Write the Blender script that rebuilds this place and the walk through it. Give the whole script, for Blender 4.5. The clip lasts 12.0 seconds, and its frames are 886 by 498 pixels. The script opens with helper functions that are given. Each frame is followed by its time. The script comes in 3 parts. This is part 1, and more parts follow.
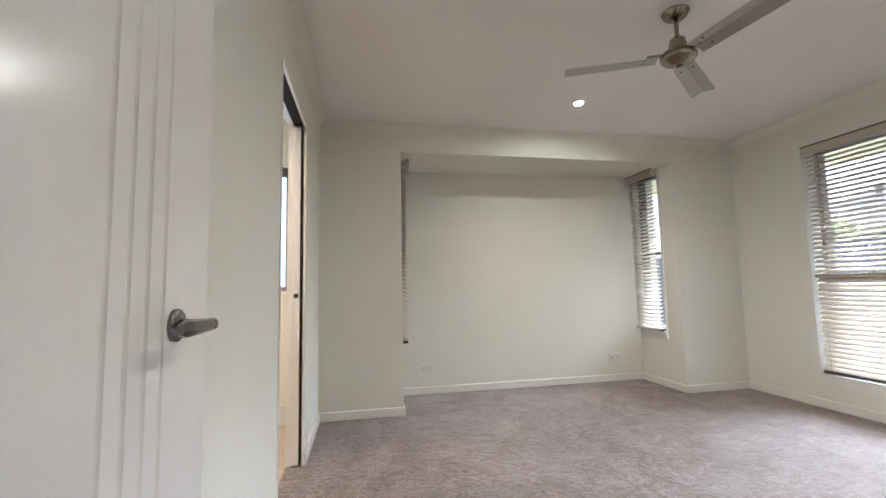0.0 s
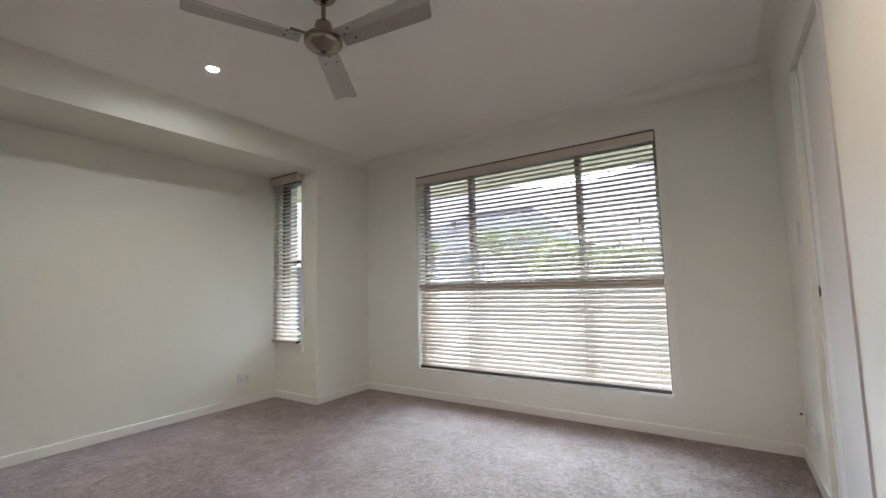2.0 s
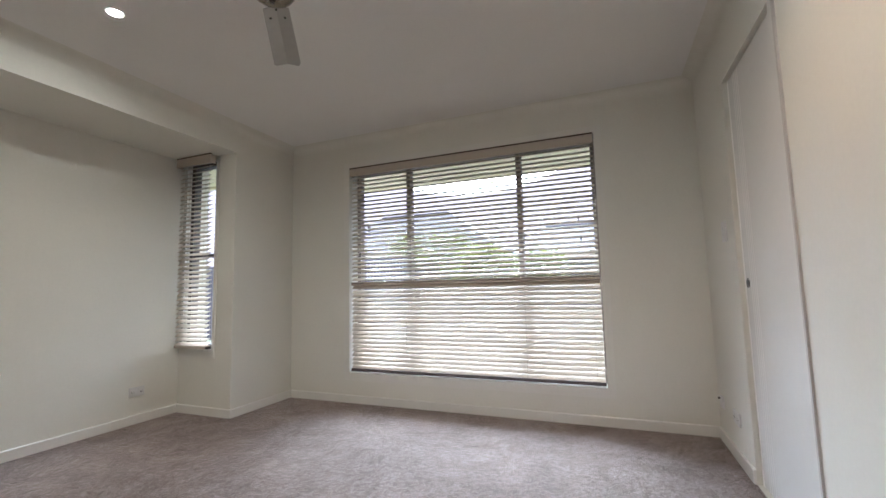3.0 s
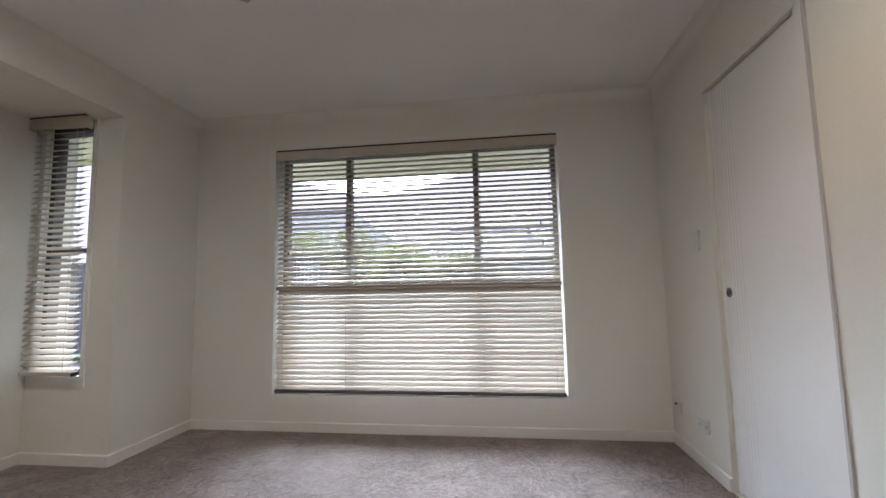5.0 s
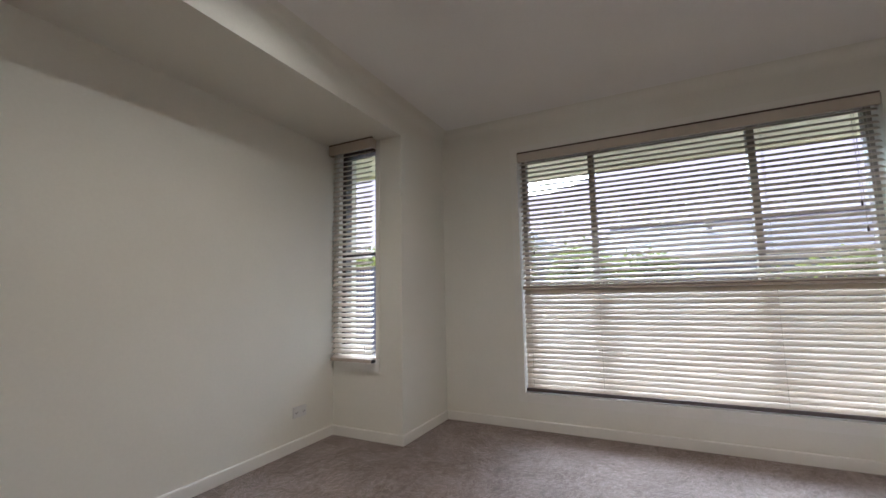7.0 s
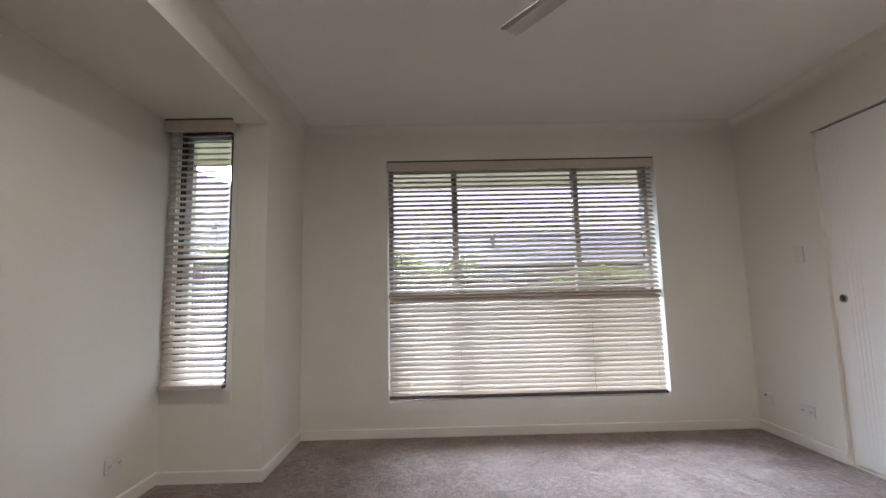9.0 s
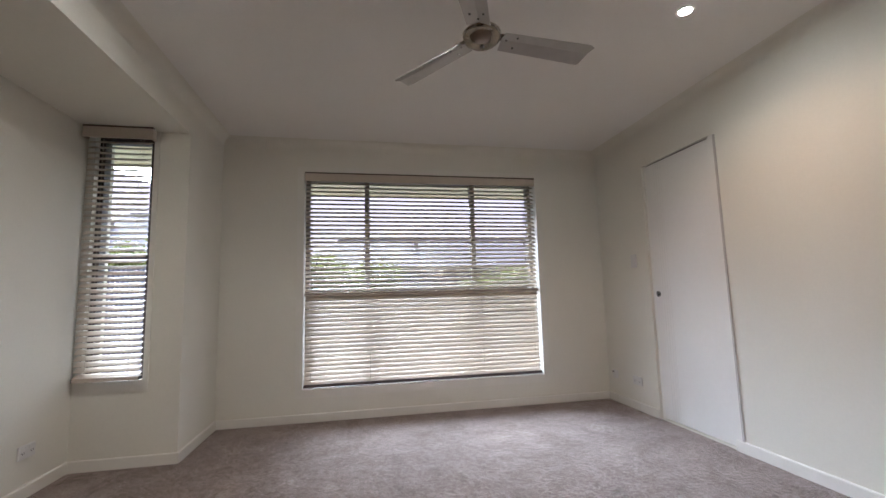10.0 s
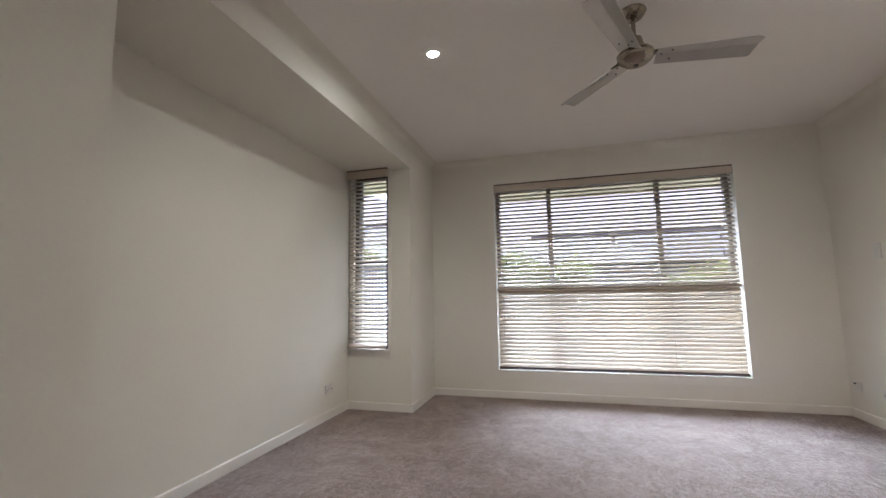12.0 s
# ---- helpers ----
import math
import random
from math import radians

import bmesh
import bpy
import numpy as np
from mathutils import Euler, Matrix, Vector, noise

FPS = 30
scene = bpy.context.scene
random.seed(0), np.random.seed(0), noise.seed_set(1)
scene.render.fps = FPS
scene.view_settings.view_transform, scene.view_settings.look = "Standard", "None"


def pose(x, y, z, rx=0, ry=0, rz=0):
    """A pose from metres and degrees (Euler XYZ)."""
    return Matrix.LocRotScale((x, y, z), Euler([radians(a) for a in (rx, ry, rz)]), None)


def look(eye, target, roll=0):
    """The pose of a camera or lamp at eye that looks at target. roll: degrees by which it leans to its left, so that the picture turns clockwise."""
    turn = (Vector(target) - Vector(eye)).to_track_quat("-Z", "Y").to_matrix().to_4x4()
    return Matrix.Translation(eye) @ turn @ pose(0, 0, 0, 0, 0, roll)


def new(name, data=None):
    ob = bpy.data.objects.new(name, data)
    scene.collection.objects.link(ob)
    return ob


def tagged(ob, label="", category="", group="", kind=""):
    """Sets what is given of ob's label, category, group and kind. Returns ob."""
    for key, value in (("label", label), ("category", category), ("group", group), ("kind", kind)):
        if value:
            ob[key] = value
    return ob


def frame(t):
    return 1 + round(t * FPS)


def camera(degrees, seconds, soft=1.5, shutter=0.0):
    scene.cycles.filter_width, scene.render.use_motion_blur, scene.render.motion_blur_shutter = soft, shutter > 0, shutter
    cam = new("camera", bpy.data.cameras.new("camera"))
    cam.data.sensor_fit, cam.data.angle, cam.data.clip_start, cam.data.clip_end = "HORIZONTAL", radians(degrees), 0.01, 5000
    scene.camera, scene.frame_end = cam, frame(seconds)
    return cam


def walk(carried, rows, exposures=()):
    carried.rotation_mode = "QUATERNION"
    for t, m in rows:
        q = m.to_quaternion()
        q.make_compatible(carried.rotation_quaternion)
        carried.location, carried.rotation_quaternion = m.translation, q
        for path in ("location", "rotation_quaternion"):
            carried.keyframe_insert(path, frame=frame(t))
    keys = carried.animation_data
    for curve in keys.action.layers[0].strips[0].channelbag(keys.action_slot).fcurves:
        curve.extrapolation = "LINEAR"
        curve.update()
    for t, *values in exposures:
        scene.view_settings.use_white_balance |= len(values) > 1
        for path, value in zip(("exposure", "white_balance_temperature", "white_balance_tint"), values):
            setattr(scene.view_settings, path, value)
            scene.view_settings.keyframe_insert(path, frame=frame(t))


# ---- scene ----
cam = camera(93.7, 12.0)
PATH = [
    (0, (0.341, 0.028, 1.041), (0.717, 1.985, 1.216), -1.2),
    (0.5, (0.411, 0.188, 1.025), (1.132, 2.045, 1.204), -1.2),
    (1, (0.562, 0.292, 1.032), (1.645, 1.965, 1.201), -1.3),
    (1.5, (0.681, 0.316, 1.025), (2.091, 1.722, 1.21), -1.4),
    (2, (0.705, 0.347, 1.052), (2.364, 1.45, 1.229), -1.4),
    (2.5, (0.683, 0.465, 1.032), (2.459, 1.367, 1.211), -1.3),
    (3, (0.74, 0.624, 0.992), (2.591, 1.355, 1.183), -1.3),
    (3.2, (0.794, 0.664, 0.995), (2.675, 1.317, 1.187), -1.3),
    (4.8, (0.936, 1.039, 1.058), (2.918, 1.229, 1.246), -1.1),
    (5, (0.967, 1.126, 1.04), (2.942, 1.382, 1.224), -1.1),
    (5.5, (0.969, 1.446, 0.988), (2.887, 1.979, 1.179), -1.0),
    (6, (0.92, 1.565, 0.969), (2.739, 2.374, 1.168), -1.1),
    (6.5, (0.831, 1.682, 1.021), (2.598, 2.599, 1.208), -1.0),
    (6.7, (0.804, 1.78, 1.008), (2.567, 2.7, 1.218), -1.0),
    (8.3, (0.784, 2.288, 1.047), (2.733, 2.686, 1.248), -1.0),
    (8.5, (0.803, 2.343, 1.033), (2.774, 2.601, 1.249), -1.1),
    (9, (0.715, 2.431, 1.07), (2.703, 2.406, 1.284), -1.3),
    (9.5, (0.439, 2.411, 1.047), (2.413, 2.176, 1.265), -1.4),
    (10, (0.234, 2.32, 1.022), (2.186, 1.944, 1.243), -1.5),
    (10.5, (0.075, 2.281, 0.997), (2.016, 1.851, 1.216), -1.6),
    (11, (-0.084, 2.273, 1.024), (1.864, 1.877, 1.247), -1.6),
    (11.5, (-0.148, 2.231, 1.031), (1.833, 2.086, 1.259), -1.4),
    (12, (-0.23, 2.202, 1.001), (1.683, 2.74, 1.226), -0.9),
]
EXPOSURES = [(0.0, 4.42, 5080, 5.5), (1.5, 3.97, 5080, 6), (3.2, 3.83, 5100, 7), (5.0, 3.55, 5100, 7.5), (6.5, 3.5, 5130, 9), (8.5, 3.6, 5200, 10), (10.5, 3.62, 5200, 10.5), (12.0, 3.84, 5200, 9)]
walk(cam, [(t, look(eye, target, roll)) for t, eye, target, roll in PATH], exposures=EXPOSURES)

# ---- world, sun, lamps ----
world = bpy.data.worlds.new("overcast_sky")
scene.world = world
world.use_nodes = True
_nt = world.node_tree
_sky = _nt.nodes.new("ShaderNodeTexSky")
_sky.sky_type, _sky.sun_disc = "NISHITA", False
_sky.sun_elevation, _sky.sun_rotation = radians(38), radians(72)
_sky.air_density, _sky.dust_density, _sky.ozone_density = 1.0, 2.2, 1.0
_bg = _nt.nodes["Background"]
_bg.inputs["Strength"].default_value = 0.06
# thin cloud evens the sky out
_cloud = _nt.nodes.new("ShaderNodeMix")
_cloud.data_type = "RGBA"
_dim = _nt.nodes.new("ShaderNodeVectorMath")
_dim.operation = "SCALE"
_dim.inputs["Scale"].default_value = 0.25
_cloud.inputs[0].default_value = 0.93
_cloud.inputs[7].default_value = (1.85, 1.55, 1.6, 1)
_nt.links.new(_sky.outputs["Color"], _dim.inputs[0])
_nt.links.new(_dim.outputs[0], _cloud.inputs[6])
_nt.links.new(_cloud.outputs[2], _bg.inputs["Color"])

sun = new("sun", bpy.data.lights.new("sun", "SUN"))
sun.data.energy, sun.data.angle, sun.data.color = 1.5, radians(50), (1.0, 0.985, 0.96)
# the sun stands to the east-north-east, spread wide by cloud
sun.matrix_world = look((10, 0, 20), (10 - 8.0, -2.6, 20 - 6.5))


def window_light(name, place, target, wide, high, watts):
    """The sky's light in a window's opening."""
    lamp = new(name, bpy.data.lights.new(name, "AREA"))
    lamp.data.shape, lamp.data.size, lamp.data.size_y = "RECTANGLE", wide, high
    lamp.data.energy, lamp.data.color = watts, (0.95, 0.97, 1.0)
    lamp.matrix_world = look(place, target)
    return lamp


# ---- materials ----
def material(name, color, rough=0.5, metal=0.0, grain=0.0, grain_size=200.0, bump=0.0, stain=0.0, stain_size=3.0,
             per_object=0.0, gloss=0.5, sheen=0.0, through_light=0.0):
    m = bpy.data.materials.new(name)
    m.use_nodes = True
    nt = m.node_tree
    n, ln = nt.nodes, nt.links
    b = n["Principled BSDF"]
    b.inputs["Roughness"].default_value, b.inputs["Metallic"].default_value = rough, metal
    b.inputs["Specular IOR Level"].default_value = gloss
    if sheen:
        b.inputs["Sheen Weight"].default_value = sheen
        b.inputs["Sheen Roughness"].default_value = 0.6
    co = n.new("ShaderNodeTexCoord").outputs["Object"]
    rgb = n.new("ShaderNodeRGB")
    rgb.outputs[0].default_value = (*color, 1)
    out = rgb.outputs[0]

    def varied(out, size, amount, detail):
        tex = n.new("ShaderNodeTexNoise")
        tex.inputs["Scale"].default_value, tex.inputs["Detail"].default_value = size, detail
        ln.new(co, tex.inputs["Vector"])
        rng = n.new("ShaderNodeMapRange")
        rng.inputs["From Min"].default_value, rng.inputs["From Max"].default_value = 0.3, 0.7
        rng.inputs["To Min"].default_value, rng.inputs["To Max"].default_value = 1 - amount, 1 + amount
        ln.new(tex.outputs["Fac"], rng.inputs["Value"])
        mul = n.new("ShaderNodeVectorMath")
        mul.operation = "SCALE"
        ln.new(out, mul.inputs[0])
        ln.new(rng.outputs[0], mul.inputs["Scale"])
        return mul.outputs[0], tex.outputs["Fac"]

    fine = None
    if stain:
        out, _ = varied(out, stain_size, stain, 3)
    if grain:
        out, fine = varied(out, grain_size, grain, 2)
    if per_object:
        info = n.new("ShaderNodeObjectInfo")
        rng = n.new("ShaderNodeMapRange")
        rng.inputs["To Min"].default_value, rng.inputs["To Max"].default_value = 1 - per_object, 1 + per_object
        ln.new(info.outputs["Random"], rng.inputs["Value"])
        mul = n.new("ShaderNodeVectorMath")
        mul.operation = "SCALE"
        ln.new(out, mul.inputs[0])
        ln.new(rng.outputs[0], mul.inputs["Scale"])
        out = mul.outputs[0]
    ln.new(out, b.inputs["Base Color"])
    if bump:
        tex = n.new("ShaderNodeTexNoise")
        tex.inputs["Scale"].default_value, tex.inputs["Detail"].default_value = grain_size, 3
        ln.new(co, tex.inputs["Vector"])
        bp = n.new("ShaderNodeBump")
        bp.inputs["Strength"].default_value, bp.inputs["Distance"].default_value = bump, 0.004
        ln.new(tex.outputs["Fac"], bp.inputs["Height"])
        ln.new(bp.outputs[0], b.inputs["Normal"])
    if through_light:
        tr = n.new("ShaderNodeBsdfTranslucent")
        mix = n.new("ShaderNodeMixShader")
        mix.inputs[0].default_value = through_light
        ln.new(out, tr.inputs["Color"])
        ln.new(b.outputs[0], mix.inputs[1])
        ln.new(tr.outputs[0], mix.inputs[2])
        ln.new(mix.outputs[0], n["Material Output"].inputs["Surface"])
    return m


def glowing(name, color, strength):
    m = bpy.data.materials.new(name)
    m.use_nodes = True
    b = m.node_tree.nodes["Principled BSDF"]
    b.inputs["Base Color"].default_value = (*color, 1)
    b.inputs["Emission Color"].default_value = (*color, 1)
    b.inputs["Emission Strength"].default_value = strength
    return m


def glass(name, rough=0.0, color=(1, 1, 1)):
    m = bpy.data.materials.new(name)
    m.use_nodes = True
    b = m.node_tree.nodes["Principled BSDF"]
    b.inputs["Base Color"].default_value = (*color, 1)
    b.inputs["Transmission Weight"].default_value = 1.0
    b.inputs["Roughness"].default_value, b.inputs["IOR"].default_value = rough, 1.45
    return m


PAINT = material("wall_paint", (0.738, 0.724, 0.652), 0.6, grain=0.012, grain_size=60, bump=0.05, stain=0.02, stain_size=1.2, gloss=0.3)
CEILING = material("ceiling_paint", (0.83, 0.82, 0.79), 0.8, grain=0.01, grain_size=80, bump=0.03, stain=0.015, stain_size=1.0, gloss=0.2)
TRIM = material("trim_enamel", (0.77, 0.755, 0.71), 0.3, grain=0.01, grain_size=40, stain=0.02, stain_size=4)
WINDOW_TRIM = material("window_trim_paint", (0.75, 0.735, 0.675), 0.45, grain=0.01, grain_size=40, stain=0.02, stain_size=4)
DOOR = material("door_enamel", (0.82, 0.81, 0.78), 0.2, gloss=0.6, grain=0.008, grain_size=30, stain=0.015, stain_size=2)
SLAT = material("blind_slat", (0.62, 0.55, 0.45), 0.35, grain=0.02, grain_size=30, stain=0.03, stain_size=6, per_object=0.03, through_light=0.24)
RAIL = material("blind_rail", (0.52, 0.45, 0.37), 0.35, grain=0.02, grain_size=30, stain=0.02)
CORD = material("blind_cord", (0.6, 0.55, 0.47), 0.8)
DARK_BROWN = material("dark_brown", (0.08, 0.06, 0.05), 0.5)
ALU = material("window_aluminium", (0.27, 0.24, 0.21), 0.4, metal=0.0, grain=0.02, grain_size=20)
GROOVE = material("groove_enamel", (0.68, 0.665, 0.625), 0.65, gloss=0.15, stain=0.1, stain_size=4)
DARKALU = material("dark_aluminium", (0.07, 0.06, 0.055), 0.4, grain=0.05, grain_size=20)
BROWN = material("brown_rail", (0.075, 0.055, 0.047), 0.5, grain=0.1, grain_size=30)
GREY = material("grey_strip", (0.5, 0.48, 0.46), 0.7)
NICKEL = material("brushed_nickel", (0.3, 0.265, 0.215), 0.17, metal=1.0, grain=0.06, grain_size=120, stain=0.05)
STEEL = material("satin_steel", (0.2, 0.195, 0.19), 0.24, metal=1.0, grain=0.04, grain_size=150)
BRONZE = material("dark_bronze", (0.05, 0.04, 0.033), 0.35, metal=0.6)
BLADE = material("fan_blade_silver", (0.43, 0.418, 0.4), 0.3, metal=0.6, grain=0.03, grain_size=25, stain=0.03)
BLACK = material("black_plastic", (0.015, 0.015, 0.015), 0.4)
PLASTIC = material("white_plastic", (0.68, 0.675, 0.655), 0.3, grain=0.005)
SEAL = material("rubber_seal", (0.03, 0.028, 0.025), 0.8, gloss=0.1)
GLASS = glass("window_glass")
FROST = glass("frosted_glass", 0.65, (0.62, 0.74, 0.86))
LAMP = glowing("downlight_led", (1.0, 0.86, 0.66), 60.0)
TILE = material("floor_tile", (0.42, 0.33, 0.23), 0.35, grain=0.06, grain_size=25, stain=0.06, stain_size=5, per_object=0.04)


def carpet_material():
    m = bpy.data.materials.new("carpet_pile")
    m.use_nodes = True
    nt = m.node_tree
    n, ln = nt.nodes, nt.links
    b = n["Principled BSDF"]
    b.inputs["Roughness"].default_value = 0.95
    b.inputs["Specular IOR Level"].default_value = 0.1
    b.inputs["Sheen Tint"].default_value = (0.95, 0.86, 0.85, 1)
    b.inputs["Sheen Roughness"].default_value = 0.38
    co = n.new("ShaderNodeTexCoord").outputs["Object"]
    tuft = n.new("ShaderNodeTexNoise")
    tuft.inputs["Scale"].default_value, tuft.inputs["Detail"].default_value = 120, 4
    tread = n.new("ShaderNodeTexNoise")
    tread.inputs["Scale"].default_value, tread.inputs["Detail"].default_value, tread.inputs["Distortion"].default_value = 5.5, 8, 0.6
    tread.inputs["Roughness"].default_value = 0.68
    dent = n.new("ShaderNodeTexNoise")
    dent.inputs["Scale"].default_value, dent.inputs["Detail"].default_value, dent.inputs["Roughness"].default_value = 34, 5, 0.7
    broad = n.new("ShaderNodeTexNoise")
    broad.inputs["Scale"].default_value, broad.inputs["Detail"].default_value = 1.3, 3
    for t in (tuft, tread, dent, broad):
        ln.new(co, t.inputs["Vector"])

    def ramp(src, lo, hi, a, c):
        r = n.new("ShaderNodeMapRange")
        r.inputs["From Min"].default_value, r.inputs["From Max"].default_value = lo, hi
        r.inputs["To Min"].default_value, r.inputs["To Max"].default_value = a, c
        ln.new(src, r.inputs["Value"])
        return r.outputs[0]

    def times(a, c):
        k = n.new("ShaderNodeMath")
        k.operation = "MULTIPLY"
        ln.new(a, k.inputs[0])
        ln.new(c, k.inputs[1])
        return k.outputs[0]

    f = times(ramp(tuft.outputs["Fac"], 0.3, 0.7, 0.7, 1.3), ramp(tread.outputs["Fac"], 0.36, 0.64, 0.8, 1.16))
    f = times(f, ramp(broad.outputs["Fac"], 0.3, 0.7, 0.86, 1.12))
    f = times(f, ramp(dent.outputs["Fac"], 0.34, 0.56, 0.66, 1.14))
    sc = n.new("ShaderNodeVectorMath")
    sc.operation = "SCALE"
    sc.inputs[0].default_value = (0.152, 0.117, 0.097)
    ln.new(f, sc.inputs["Scale"])
    pile = n.new("ShaderNodeMath")
    pile.operation = "MULTIPLY"
    pile.inputs[1].default_value = 0.8
    ln.new(f, pile.inputs[0])
    ln.new(pile.outputs[0], b.inputs["Sheen Weight"])
    ln.new(sc.outputs[0], b.inputs["Base Color"])
    b1 = n.new("ShaderNodeBump")
    b1.inputs["Strength"].default_value, b1.inputs["Distance"].default_value = 0.8, 0.006
    ln.new(tuft.outputs["Fac"], b1.inputs["Height"])
    b2 = n.new("ShaderNodeBump")
    b2.inputs["Strength"].default_value, b2.inputs["Distance"].default_value = 0.5, 0.012
    ln.new(dent.outputs["Fac"], b2.inputs["Height"])
    ln.new(b1.outputs[0], b2.inputs["Normal"])
    ln.new(b2.outputs[0], b.inputs["Normal"])
    return m


CARPET = carpet_material()


# ---- mesh helpers ----
def box(bm, x0, x1, y0, y1, z0, z1, bevel=0.0, segments=2):
    vs = [bm.verts.new(p) for p in ((x0, y0, z0), (x1, y0, z0), (x1, y1, z0), (x0, y1, z0), (x0, y0, z1), (x1, y0, z1), (x1, y1, z1), (x0, y1, z1))]
    fs = [bm.faces.new([vs[i] for i in f]) for f in ((3, 2, 1, 0), (4, 5, 6, 7), (0, 1, 5, 4), (1, 2, 6, 5), (2, 3, 7, 6), (3, 0, 4, 7))]
    if bevel:
        es = {e for f in fs for e in f.edges}
        bmesh.ops.bevel(bm, geom=list(es), offset=bevel, segments=segments, profile=0.5, affect="EDGES")
    return bm


def boxes(*dims, bevel=0.0):
    bm = bmesh.new()
    for d in dims:
        box(bm, *d, bevel=bevel)
    return bm


def solid(adds, subs=()):
    """The union of boxes less other boxes, as one closed skin."""
    cuts = []
    for a in range(3):
        cuts.append(sorted({round(v, 5) for b in (*adds, *subs) for v in b[2 * a:2 * a + 2]}))

    def inside(p, bs):
        return any(all(b[2 * a] < p[a] < b[2 * a + 1] for a in range(3)) for b in bs)

    nx, ny, nz = (len(c) - 1 for c in cuts)
    full = {}
    for i in range(nx):
        for j in range(ny):
            for k in range(nz):
                p = [(cuts[a][q] + cuts[a][q + 1]) / 2 for a, q in enumerate((i, j, k))]
                full[i, j, k] = inside(p, adds) and not inside(p, subs)
    bm, seen = bmesh.new(), {}

    def v(i, j, k):
        if (i, j, k) not in seen:
            seen[i, j, k] = bm.verts.new((cuts[0][i], cuts[1][j], cuts[2][k]))
        return seen[i, j, k]

    for (i, j, k), f in full.items():
        if not f:
            continue
        for d, quad in (((-1, 0, 0), ((0, 0, 0), (0, 0, 1), (0, 1, 1), (0, 1, 0))), ((1, 0, 0), ((1, 0, 0), (1, 1, 0), (1, 1, 1), (1, 0, 1))),
                        ((0, -1, 0), ((0, 0, 0), (1, 0, 0), (1, 0, 1), (0, 0, 1))), ((0, 1, 0), ((0, 1, 0), (0, 1, 1), (1, 1, 1), (1, 1, 0))),
                        ((0, 0, -1), ((0, 0, 0), (0, 1, 0), (1, 1, 0), (1, 0, 0))), ((0, 0, 1), ((0, 0, 1), (1, 0, 1), (1, 1, 1), (0, 1, 1)))):
            if not full.get((i + d[0], j + d[1], k + d[2]), False):
                bm.faces.new([v(i + q[0], j + q[1], k + q[2]) for q in quad])
    return bm


def lathe(profile, steps=32, axis="Z"):
    """Turn a profile of (radius, height) about an axis."""
    bm = bmesh.new()
    rings = []
    for r, h in profile:
        if r < 1e-6:
            rings.append([bm.verts.new((0, 0, h))])
        else:
            rings.append([bm.verts.new((r * math.cos(2 * math.pi * s / steps), r * math.sin(2 * math.pi * s / steps), h)) for s in range(steps)])
    for a, b in zip(rings, rings[1:]):
        for s in range(steps):
            t = (s + 1) % steps
            q = [a[s % len(a)], a[t % len(a)], b[t % len(b)], b[s % len(b)]]
            q = list(dict.fromkeys(q))
            if len(q) > 2:
                bm.faces.new(q)
    bmesh.ops.recalc_face_normals(bm, faces=bm.faces)
    if axis == "X":
        bmesh.ops.transform(bm, matrix=Matrix.Rotation(radians(90), 4, "Y"), verts=bm.verts)
    if axis == "Y":
        bmesh.ops.transform(bm, matrix=Matrix.Rotation(radians(-90), 4, "X"), verts=bm.verts)
    return bm


def moved(bm, m):
    bmesh.ops.transform(bm, matrix=m, verts=bm.verts)
    return bm


def mesh_of(name, bm, mat, smooth=False):
    me = bpy.data.meshes.new(name)
    bm.to_mesh(me)
    bm.free()
    me.materials.append(mat)
    if smooth:
        me.shade_smooth()
        me.set_sharp_from_angle(angle=radians(40))
    return me


def part(name, bm, mat, parent, label="", smooth=False):
    ob = new(name, mesh_of(name, bm, mat, smooth))
    ob.parent = parent
    return tagged(ob, label)


def setting(name, bm, mat, label, category, smooth=False):
    return tagged(new(name, mesh_of(name, bm, mat, smooth)), label, category, kind="structure")


def thing(name, label, category, m=None, group="", kind=""):
    ob = new(name)
    ob.empty_display_size = 0.1
    if m is not None:
        ob.matrix_basis = m
    return tagged(ob, label, category, group, kind)


# ---- the room: x 0 to EAST, y 0 to NORTH, and a recess to BACK ----
WEST, EAST, NORTH, BACK, HIGH = -0.012, 3.98, 3.498, 4.114, 2.42
ALC_W, ALC_E, ALC_H = 0.656, 3.294, 2.185
ENS0, ENS1 = 1.905, 2.69          # doorway to the ensuite
W0, W1, WZ0, WZ1 = 0.67, 2.83, 0.265, 2.13   # large window
S0, S1, SZ0, SZ1 = 3.715, 4.065, 0.535, 2.15  # narrow windows of the recess
D0, D1 = 2.592, 3.26             # closed sliding door

setting("floor", solid([(WEST, EAST, 0, NORTH, -0.12, 0), (ALC_W, ALC_E, NORTH, BACK, -0.12, 0)]), CARPET, "taupe cut pile carpet, trodden in soft patches", "carpet")
setting("wall_south", solid([(WEST - 0.1, 4.22, -0.1, 0, -0.12, HIGH)], [(0.06, 0.88, -0.1, 0, 0, 2.05), (D0 - 0.012, D1 + 0.03, -0.1, 0, 0, 2.06)]), PAINT, "plain warm white painted plaster wall", "wall")
setting("wall_west", solid([(WEST - 0.1, WEST, 0, NORTH, -0.12, HIGH)], [(WEST - 0.1, WEST, ENS0, ENS1, 0, 2.06), (WEST - 0.068, WEST - 0.02, ENS1, 3.47, 0, 2.06)]), PAINT, "warm white painted wall with a doorway", "wall")
setting("wall_east", solid([(EAST, 4.22, 0, NORTH, -0.12, HIGH)], [(EAST, 4.22, W0, W1, WZ0, WZ1)]), PAINT, "warm white painted wall with a large window opening", "wall")
